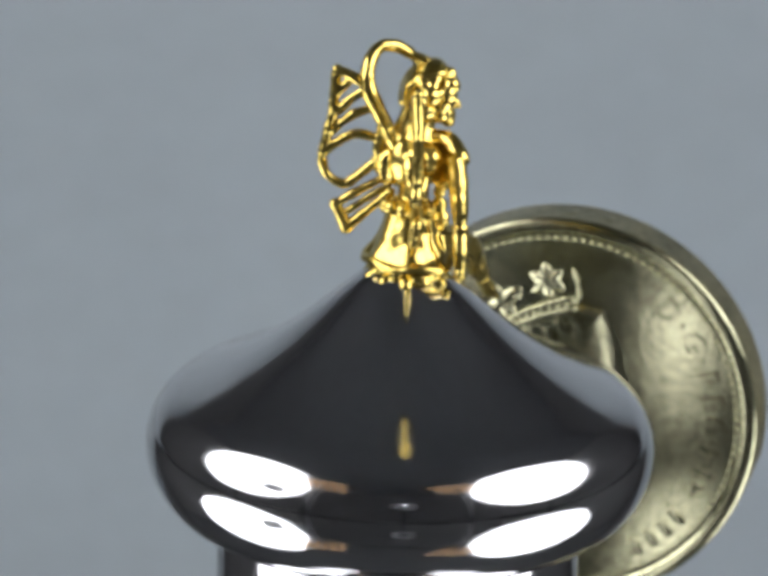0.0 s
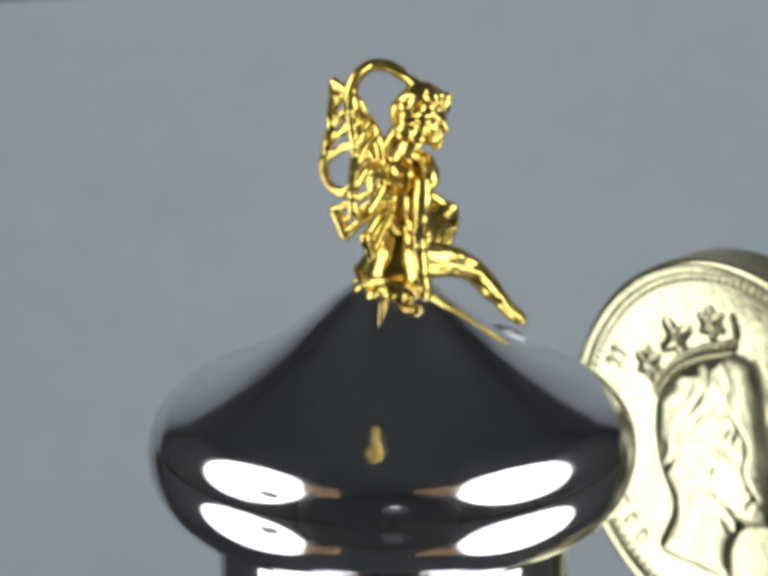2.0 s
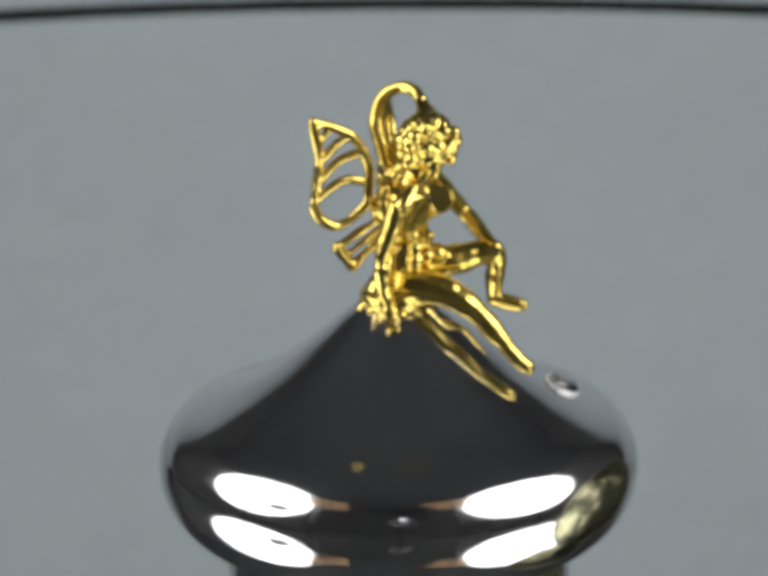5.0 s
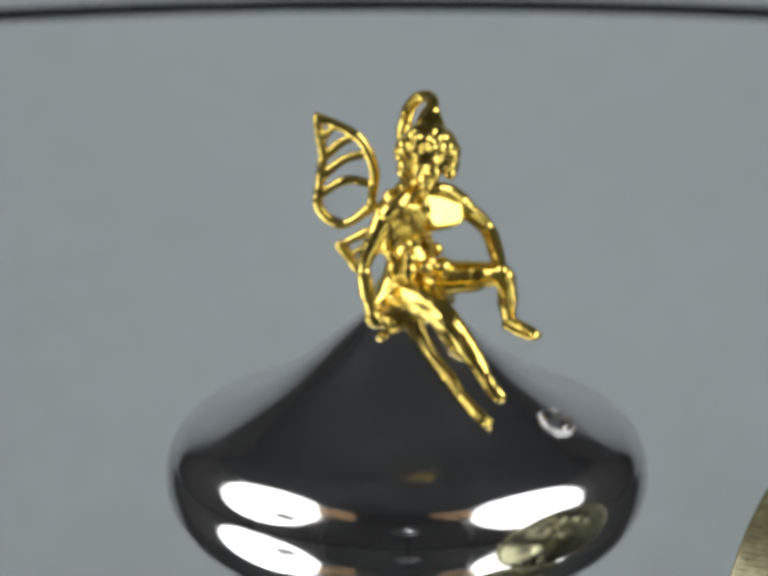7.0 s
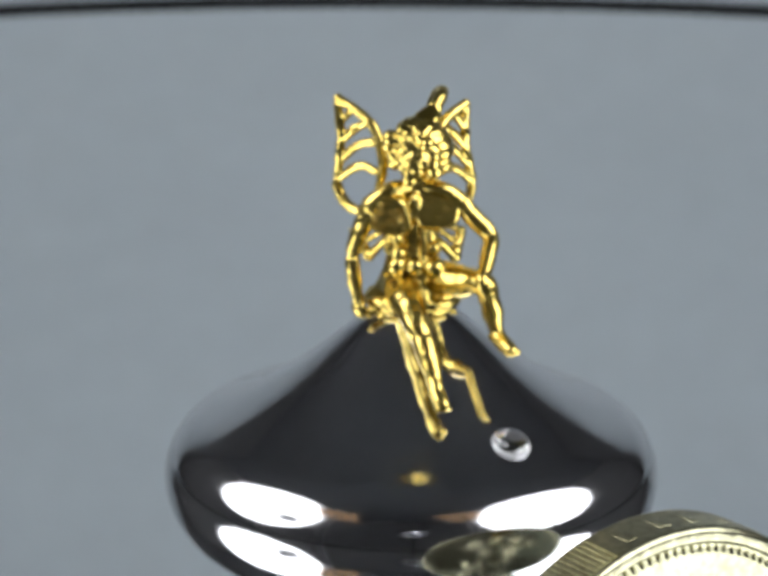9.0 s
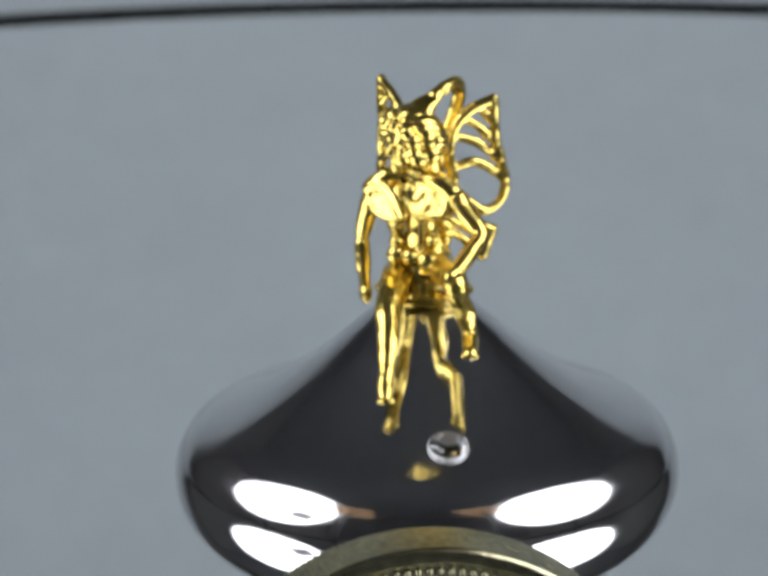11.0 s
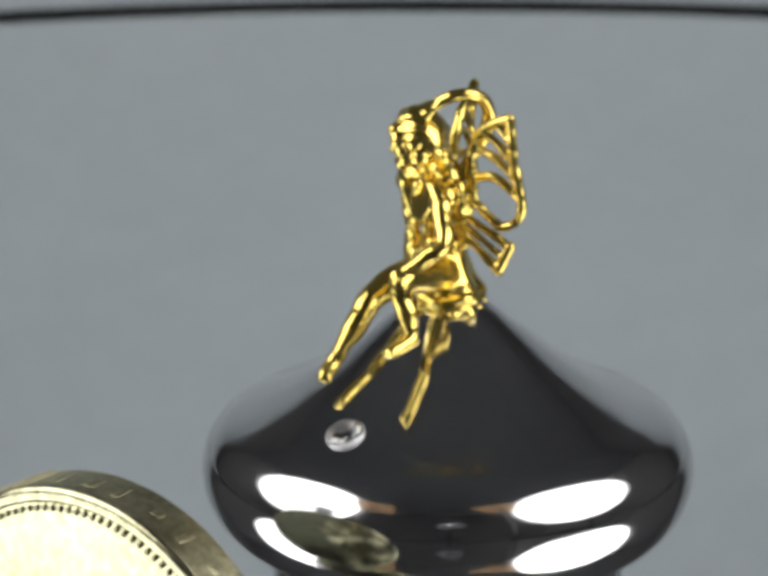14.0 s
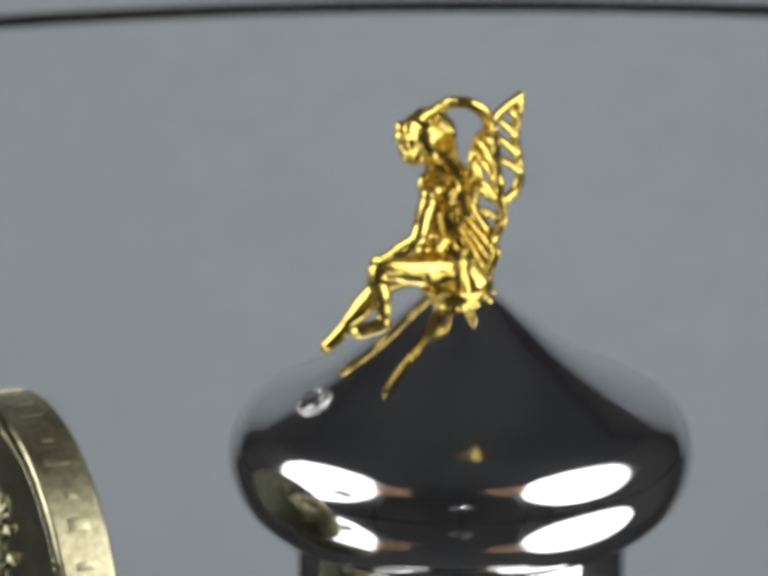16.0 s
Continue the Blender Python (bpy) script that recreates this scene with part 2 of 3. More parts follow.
def build_lamps():
    left = build_softbox(-75, 30, 320, (304, 284), "glowing oval softbox lamp with a small grey card")
    build_softbox(67, 32, 320, (330, 284), "glowing oval softbox lamp on a black stand")
    bm = bmesh.new()
    block(bm, (64, 56, 1), (80, -36, -4), bevel=0.3)
    part("card", bm, GREYCARD, left, "small grey card", smooth=False)
    for az, el in ((-40, 43), (30, 46)):
        a, e = radians(az), radians(el)
        x, y, z = 330 * math.sin(a) * math.cos(e), -330 * math.cos(a) * math.cos(e), 18 + 330 * math.sin(e)
        rack = tagged(new("slatted_rack"), "small rack of pale orange wooden slats on stand", "rack", group="slatted racks")
        rack.matrix_basis = look((x * MM, y * MM, z * MM), (0, 0, 0.018))
        for k in range(5):
            bm = bmesh.new()
            block(bm, (11, 84, 4), (k * 20 - 40, 0, 0), (0, 0, 24), 0.8)
            part("slat", bm, SLAT, rack, smooth=False)
        bm = bmesh.new()
        block(bm, (98, 5, 4), (0, 18, 4.2), (0, 0, 0), 0.8)
        part("rail", bm, SLAT, rack, smooth=False)
        back = rack.matrix_basis @ Vector((0, 0.018, 0.011))
        stand(rack, back.x * 1000, back.y * 1000, back.z * 1000)
    unit = tagged(new("camera_unit"), "black camera body with a coated lens and small lamp", "camera")
    unit.matrix_basis = look((0.006, -0.36, 0.150), (0, 0, 0.018))
    bm = bmesh.new()
    block(bm, (80, 60, 30), (0, 0, 20), bevel=4)
    part("body", bm, PLASTIC, unit, smooth=False)
    bm = bmesh.new()
    lathe(bm, [(0, -4), (16, -4), (20, -2), (22, 4), (22, 12), (0, 12)], 48)
    part("lens", bm, LENS, unit, "coated glass lens")
    bm = bmesh.new()
    lathe(bm, [(22.2, -5), (26, -5), (27, -2), (27, 10), (22.2, 10)], 48, closed=True)
    part("lens_ring", bm, GREYCARD, unit, "pale ring round the lens")
    bm = bmesh.new()
    blob(bm, (6, 26, 3), (3.4, 3.4, 3))
    part("lamp", bm, LED, unit, "small white lamp")
    back = unit.matrix_basis @ Vector((0, 0, 0.02))
    stand(unit, back.x * 1000, back.y * 1000, back.z * 1000)


# ---- the knob ----
def knob_profile():
    up = [(0, 26.8), (0.9, 26.65), (1.73, 26.28), (2.84, 25.45), (4.12, 24.36), (5.4, 23.27), (6.4, 22.52), (7.35, 21.9), (8.4, 21.28), (9.3, 20.83), (10.0, 20.51)]
    belly = [(9.55 + 3.4 * math.cos(radians(a)), 17.02 + 3.4 * math.sin(radians(a))) for a in range(66, -1, -6)]
    low = [(8.85 + 4.1 * math.cos(radians(a)), 17.02 + 4.1 * math.sin(radians(a))) for a in range(-6, -80, -6)] + [(9.4, 12.96), (9.25, 12.9)]
    return [tuple(q) for q in curve(up + belly + low, 5)]


def build_knob():
    knob = tagged(new("knob"), "polished dark chrome onion-shaped knob on a round stem", "knob")
    bm = bmesh.new()
    lathe(bm, knob_profile() + [(9.0, 12.9), (0, 12.9)], 192)
    part("cap", bm, CHROME, knob, "mirror-polished onion-shaped cap")
    bm = bmesh.new()
    lathe(bm, [(0, 12.88), (9.0, 12.88), (9.25, 12.7), (9.25, 1.2), (9.4, 0.9), (9.4, 0.2), (9.2, 0.02), (0, 0.02)], 160)
    part("stem", bm, CHROME, knob, "straight polished stem")
    return knob


# ---- the stone set in the knob ----
def build_gem():
    gem = tagged(new("gemstone"), "clear round faceted stone on an added pale backing", "gemstone")
    bm = bmesh.new()
    rings = []
    for r, h, off in ((0.55, 0.62, 0), (0.88, 0.46, 0.5), (1.13, 0.18, 0), (1.13, 0.12, 0), (0.6, 0.07, 0.5), (0.05, 0.06, 0)):
        rings.append([bm.verts.new((0.86 * r * math.cos(2 * math.pi * (k + off) / 12), 0.86 * r * math.sin(2 * math.pi * (k + off) / 12), h * 0.62)) for k in range(12)])
    bm.faces.new(rings[0])
    for a, b in zip(rings, rings[1:]):
        for k in range(12):
            j = (k + 1) % 12
            bm.faces.new((a[k], b[k], a[j]))
            bm.faces.new((a[j], b[k], b[j]))
    bm.faces.new(rings[-1])
    part("stone", bm, GLASS, gem, "clear faceted stone", smooth=False)
    # added pale disc that throws lamp light back up through the stone
    bm = bmesh.new()
    lathe(bm, [(0.0, 0.0), (0.5, -0.05), (0.92, 0.0), (0.98, 0.06), (1.02, 0.03), (1.04, -0.1), (1.04, -0.7), (0.0, -0.7)], 48)
    part("backing", bm, BACKING, gem, "pale backing added to brighten the stone")
    return gem


# ---- the gold winged charm: one cast piece; x forward, y to its left, z up ----
def build_charm():
    bm = bmesh.new()
    rng = random.Random(3)
    Z = 26.0
    T = lambda pts, **k: tube(bm, [(x, y, z - Z, r) for x, y, z, r in pts], **k)
    B = lambda c, r, t=(0, 0, 0), s=2: blob(bm, (c[0], c[1], c[2] - Z), r, t, s)
    # head, turned to its right and bowed a little; u to the face, v to its left, w up
    turn = pose(1.72, 0.12, 34.95, 0, 8, -40)
    at = lambda u, v, w: tuple(turn @ Vector((u, v, w)))
    HB = lambda c, r, sub=2: B(at(*c), r, (0, 8, -40), sub)
    HT = lambda pts, **k: T([(*at(u, v, w), r) for u, v, w, r in pts], **k)
    HB((0, 0, 0.1), (1.2, 1.12, 1.38), 3)
    HB((0.72, 0, -0.5), (0.56, 0.74, 0.86), 3)
    HB((1.06, 0, -1.2), (0.32, 0.36, 0.28))
    HT([(1.12, 0, 0.16, 0.1), (1.34, 0, -0.18, 0.15), (1.46, 0, -0.42, 0.19)], n=4, sides=8)
    for w, r in ((-0.74, 0.12), (-0.94, 0.13)):
        HT([(1.1, -0.3, w, 0.07), (1.28, 0, w, r), (1.1, 0.3, w, 0.07)], n=4, sides=8)
    for q in (-1, 1):
        HB((0.94, q * 0.44, -0.52), (0.3, 0.27, 0.25))
        HT([(1.14, q * 0.12, 0.14, 0.1), (1.12, q * 0.42, 0.24, 0.13), (0.88, q * 0.7, 0.1, 0.1)], n=4, sides=8)
        HB((1.04, q * 0.36, -0.08), (0.14, 0.2, 0.1))
        # curls beside the cheeks
        for u, w, r in ((0.78, 0.85, 0.4), (0.62, 0.4, 0.44), (0.55, -0.12, 0.42), (0.42, -0.62, 0.44), (-0.2, 0.2, 0.5), (-0.3, -0.6, 0.5)):
            HB((u, q * (1.22 + 0.12 * math.sin(5 * w)), w), (r, r * 0.85, r))
    # hair: strands down its left side and the back, loose curls over the brow and the other side
    for k in range(9):
        a = radians(-40 + 18 * k)
        y, h = math.sin(a), math.cos(a)
        HT([(0.55 - 0.1 * abs(y), 0.95 * y, 0.45 + 0.9 * h, 0.22), (0.1, 1.22 * y, 0.35 + 1.22 * h, 0.27), (-0.65, 1.28 * y, 0.2 + 1.08 * h, 0.29),
            (-1.18, 0.98 * y, -0.15 + 0.65 * h, 0.28), (-1.15, 0.7 * y, -0.75 + 0.3 * h, 0.24)], n=4, sides=8)
    done = 0
    while done < 20:
        d = Vector((rng.uniform(-0.6, 1), rng.uniform(-1, 1), rng.uniform(-0.35, 1))).normalized()
        if (d.x > 0.62 and d.z < 0.42) or (d.y > 0.1 and d.x < 0.35):
            continue
        done += 1
        r = rng.uniform(0.32, 0.5)
        e = rng.uniform(0, 360)
        c = Vector((d.x * 1.12, d.y * 1.22, 0.12 + d.z * 1.32))
        B(at(*c), (r, r * 0.62, r * 0.9), (e, rng.uniform(-50, 50), e * 0.7), 2)
    T([(1.5, 0.1, 34.2, 0.62), (1.1, 0.05, 33.4, 0.55), (0.85, 0.0, 32.6, 0.8)])
    T([(0.7, 0.5, 34.2, 0.42), (0.1, 0.35, 33.2, 0.55), (-0.3, 0.15, 32.0, 0.6)])
    # hanging loop: a flat horn on the head that runs out into a ring
    T([(1.95, 0.2, 35.95, 0.95), (1.6, 0.55, 36.5, 0.7), (1.05, 0.95, 37.0, 0.42), (0.4, 1.35, 37.4, 0.28)], n=5, flat=0.5, wide=(0, 1, 0))
    T([(1.05, 0.95, 37.05, 0.3), (0.35, 1.4, 37.45, 0.29), (-0.5, 1.55, 37.5, 0.28), (-1.3, 1.4, 37.05, 0.3),
       (-1.75, 1.2, 36.2, 0.34), (-1.65, 0.95, 35.2, 0.36), (-1.05, 0.6, 33.9, 0.34), (-0.5, 0.4, 32.8, 0.4)], n=6)
    # torso: chest, narrow waist, hips
    B((0.55, 0.0, 32.0), (0.85, 1.6, 0.95), (0, 0, 0), 3)
    T([(0.6, 0.0, 32.0, 1.05), (0.6, 0.02, 30.9, 0.86), (0.55, 0.05, 29.9, 0.82), (0.55, 0.1, 29.0, 1.1), (0.5, 0.1, 28.0, 1.3)], n=5, sides=16, flat=0.8, wide=(0, 1, 0))
    B((-0.35, 0.0, 31.9), (0.55, 0.8, 1.2), (0, 0, 0), 3)
    for q in (-1, 1):
        B((-0.3, q * 0.75, 31.5), (0.55, 0.6, 1.0))
        T([(-0.2, q * 0.5, 32.4, 0.36), (-0.7, q * 0.95, 31.7, 0.4), (-0.6, q * 1.0, 30.9, 0.3)], n=3)
    # two flat rounded petals as a bodice
    for q, y, z, az, tilt in ((1, 1.08, 31.95, -1, 65), (-1, -1.3, 31.65, -18.5, 108)):
        m = pose(1.55, y, z - Z, 0, 0, az) @ pose(0, 0, 0, 0, tilt, 0)
        ring = []
        for k in range(32):
            a = 2 * math.pi * k / 32
            c, d = math.cos(a), math.sin(a)
            e = 1.3 / (abs(c) ** 3.5 + abs(d) ** 3.5) ** (1 / 3.5)
            u, v = e * c * 0.86, e * d * (0.8 + 0.16 * c)
            ring.append([bm.verts.new(m @ Vector((u * f, v * f, h))) for f, h in ((1.0, -0.4), (1.0, 0.26), (0.93, 0.35))])
        for a, b in zip(ring, ring[1:] + ring[:1]):
            for k in range(2):
                bm.faces.new((a[k], b[k], b[k + 1], a[k + 1]))
        bm.faces.new([r[2] for r in ring])
        bm.faces.new([r[0] for r in ring])
        T([(1.2, q * 0.2, 33.0, 0.34), (1.6, q * 1.15, 32.95, 0.36), (1.55, q * 1.95, 32.5, 0.42), (1.4, q * 2.35, 32.0, 0.46)])
    B((1.7, -0.1, 32.0), (0.3, 0.28, 0.8))
    # buds down the front and round the waist
    for x, y, z, r in ((1.42, -0.95, 30.2, 0.3), (1.5, -0.9, 29.5, 0.38), (1.55, -0.95, 28.8, 0.45), (1.75, -0.05, 28.8, 0.45), (1.9, 0.95, 28.75, 0.55), (1.35, 0.95, 29.6, 0.32),
                       (-0.75, 0.3, 29.5, 0.36), (-0.7, -0.5, 29.5, 0.36), (-0.4, 0.95, 29.4, 0.34), (-0.3, -1.0, 29.5, 0.34), (0.3, -1.2, 29.4, 0.3), (0.3, 1.2, 29.4, 0.3)):
        B((x, y, z), (r, r, r * 1.05))
    T([(1.3, 0.3, 30.9, 0.16), (1.5, 0.45, 29.9, 0.2), (1.65, 0.35, 29.0, 0.2)], n=4)
    # arms
    T([(1.15, -2.2, 32.2, 0.5), (0.95, -2.65, 30.9, 0.48), (0.62, -3.15, 29.3, 0.36), (0.72, -3.1, 28.0, 0.36), (0.95, -2.9, 26.75, 0.26)])
    T([(0.95, -2.9, 26.75, 0.3), (1.0, -2.86, 26.4, 0.42), (1.25, -2.7, 26.1, 0.24)], n=4, flat=0.7)
    T([(1.5, 2.35, 32.1, 0.5), (1.72, 3.05, 31.25, 0.48), (2.02, 3.8, 30.4, 0.4), (3.0, 3.55, 29.65, 0.4), (4.0, 3.2, 28.95, 0.28)])
    T([(3.95, 3.2, 29.0, 0.3), (4.25, 3.1, 28.75, 0.42), (4.5, 3.05, 28.4, 0.26)], n=4, flat=0.7)
    # legs, with calf and knee
    T([(0.8, 1.0, 27.9, 1.0), (2.3, 2.05, 28.15, 0.84), (3.4, 2.85, 28.4, 0.66), (4.15, 3.3, 28.4, 0.6), (4.2, 3.5, 27.7, 0.5), (4.0, 3.7, 27.0, 0.52), (3.85, 3.85, 26.2, 0.38), (3.85, 3.95, 25.75, 0.33)])
    T([(3.7, 3.88, 25.65, 0.4), (4.45, 4.2, 25.45, 0.38), (5.1, 4.45, 25.3, 0.36), (5.45, 4.55, 25.25, 0.24)])
    T([(0.8, -0.8, 27.5, 1.05), (2.3, -0.65, 27.35, 0.9), (3.5, -0.45, 27.0, 0.74), (4.35, -0.28, 26.5, 0.66), (4.95, 0.0, 25.85, 0.58), (5.55, 0.2, 25.15, 0.55), (6.25, 0.4, 24.4, 0.36)])
    T([(6.15, 0.35, 24.4, 0.4), (6.7, 0.52, 23.75, 0.38), (7.2, 0.7, 23.3, 0.37), (7.5, 0.8, 23.05, 0.26)])
    for k in range(4):
        o = -0.3 + 0.2 * k
        B((7.5 - 0.08 * k, 0.8 + o, 23.0), (0.2, 0.13, 0.15), (0, 35, 12), 1)
        B((5.5 - 0.06 * k, 4.55 + o, 25.2), (0.2, 0.13, 0.15), (0, 15, 20), 1)
    # skirt: a bell with a rolled hem
    sk = curve([(0.85, 29.8), (1.2, 29.2), (1.45, 28.4), (1.85, 27.5), (2.25, 26.95), (2.4, 26.7)], 5)
    seg = 64
    rings = []
    for side in (0, 1):
        for r, z in (sk if side == 0 else sk[::-1]):
            ring = []
            for k in range(seg):
                a = 2 * math.pi * k / seg
                w = (z - 29.8) / -3.1
                rr = r * (1 + 0.05 * w * math.sin(7 * a) + 0.03 * w * math.sin(4 * a + 1)) - side * 0.3
                ring.append(bm.verts.new((rr * math.cos(a) * (1 - 0.22 * w) + 0.4 * (1 - w) + 0.2 * w, rr * math.sin(a), z - Z + 0.1 * w * math.sin(5 * a))))
            rings.append(ring)
    for a, b in zip(rings, rings[1:] + rings[:1]):
        for k in range(seg):
            j = (k + 1) % seg
            bm.faces.new((a[k], a[j], b[j], b[k]))
    T([(1.88 * math.cos(q) + 0.2, 2.36 * math.sin(q), 26.72 + 0.1 * math.sin(5 * q), 0.2) for q in (2 * math.pi * k / 24 for k in range(25))], n=2, sides=8)
    # the little blossom that it sits on
    T([(1.5 * math.cos(q) + 0.1, 1.95 * math.sin(q), 26.25, 0.26) for q in (2 * math.pi * k / 24 for k in range(25))], n=2, sides=8)
    for k in range(12):
        a = 2 * math.pi * (k + 0.3) / 12
        h, e = rng.uniform(-0.12, 0.12), rng.uniform(0.95, 1.15)
        T([(0.9 * math.cos(a), 1.1 * math.sin(a), 26.5, 0.3), (1.4 * e * math.cos(a), 1.8 * e * math.sin(a), 26.2, 0.34), (1.75 * e * math.cos(a), 2.2 * e * math.sin(a), 25.85 + h, 0.26)], n=3, sides=8, flat=0.6, wide=(-math.sin(a), math.cos(a), 0))
    # wings: an outline with ribs across it and a round eye at the bottom, and a small lower wing
    mix = lambda a, b, u: tuple(a[i] + (b[i] - a[i]) * u for i in range(3))
    ln = lambda *p, r=0.2, **k: T([(*q, r) for q in p], n=6, sides=8, **k)
    up = lambda a, b, u, h: tuple(c + d for c, d in zip(mix(a, b, u), (0, 0, h)))
    for q, tip, o1, o2, low, root, ea, eb in (
            (-1, (-3.1, -3.55, 36.5), (-2.85, -3.42, 34.5), (-3.1, -3.6, 32.0), (-2.15, -2.65, 30.75), (-0.85, -1.6, 31.9), (-2.15, -2.75, 29.6), (-1.65, -2.1, 28.4)),
            (1, (-2.1, 2.95, 36.35), (-2.3, 3.0, 34.1), (-2.6, 3.4, 31.9), (-1.9, 2.55, 30.5), (-0.8, 1.3, 31.8), (-2.2, 2.8, 29.45), (-1.75, 2.45, 28.2))):
        body = (0.0, q * 0.6, 31.6)
        swell = lambda u: math.sin(math.pi * u ** 0.7)
        lead = lambda u: tuple(c + d * swell(u) for c, d in zip(mix(root, tip, u), (0.35, -q * 0.6, 1.45)))
        ln(body, root, lead(0.12), lead(0.3), lead(0.5), lead(0.75), tip, r=0.24)
        B(tip, (0.24, 0.24, 0.28))
        end = mix(o2, low, 0.5)
        belly = tuple(c + d for c, d in zip(end, (-0.22, q * 0.2, -0.2)))
        ln(tip, mix(tip, o1, 0.5), o1, mix(o1, o2, 0.55), o2, belly, low, up(low, root, 0.5, -0.12), root, r=0.23)
        for s0, target, h, r in ((0.78, mix(tip, o1, 0.62), 0.0, 0.2), (0.52, mix(o1, o2, 0.1), 0.2, 0.21), (0.3, mix(o1, o2, 0.52), 0.35, 0.21), (0.08, mix(o1, o2, 0.92), 0.6, 0.21)):
            a = lead(s0)
            ln(a, up(a, target, 0.5, h), target, r=r, flat=0.8)
        w0, w1 = (-0.2, q * 0.8, 31.1), (-0.2, q * 0.8, 30.2)
        ln(w0, up(w0, ea, 0.5, 0.05), ea, r=0.2)
        ln(ea, mix(ea, eb, 0.5), eb, r=0.27)
        ln(eb, mix(eb, w1, 0.5), w1, r=0.2)
        ln(mix(ea, eb, 0.5), mix(mix(ea, eb, 0.5), mix(w0, w1, 0.5), 0.6), mix(w0, w1, 0.5), r=0.14)
        B((-0.2, q * 0.85, 32.0), (0.45, 0.5, 0.9))
        for c in (ea, eb):
            B(c, (0.28, 0.28, 0.28))
    me = bpy.data.meshes.new("winged_charm")
    bmesh.ops.recalc_face_normals(bm, faces=bm.faces)
    bm.to_mesh(me)
    bm.free()
    me.materials.append(GOLD)
    charm = tagged(new("winged_charm", me), "shiny gold winged figurine charm with a loop, on the knob", "figurine")
    charm.scale = (MM, MM, MM)
    fuse = charm.modifiers.new("fuse", "REMESH")
    fuse.mode, fuse.voxel_size, fuse.use_smooth_shade = "VOXEL", 0.07, True
    cast = bpy.data.textures.new("cast_lumps", "CLOUDS")
    cast.noise_scale, cast.noise_depth = 0.9, 1
    lump = charm.modifiers.new("lumps", "DISPLACE")
    lump.texture, lump.texture_coords, lump.strength, lump.mid_level = cast, "LOCAL", 0.13, 0.12
    sm = charm.modifiers.new("smooth", "SMOOTH")
    sm.factor, sm.iterations = 0.5, 4
    return charm


# ---- the coin ----
def letter_mesh(ch, size, depth):
    cu = bpy.data.curves.new("letter", "FONT")
    cu.body, cu.size, cu.extrude, cu.align_x, cu.align_y, cu.offset = ch, size, depth, "CENTER", "CENTER", 0.02
    ob = bpy.data.objects.new("letter", cu)
    me = bpy.data.meshes.new_from_object(ob)
    bpy.data.objects.remove(ob)
    me.transform(Matrix.Scale(MM, 4))
    me.materials.append(BRASS)
    return me


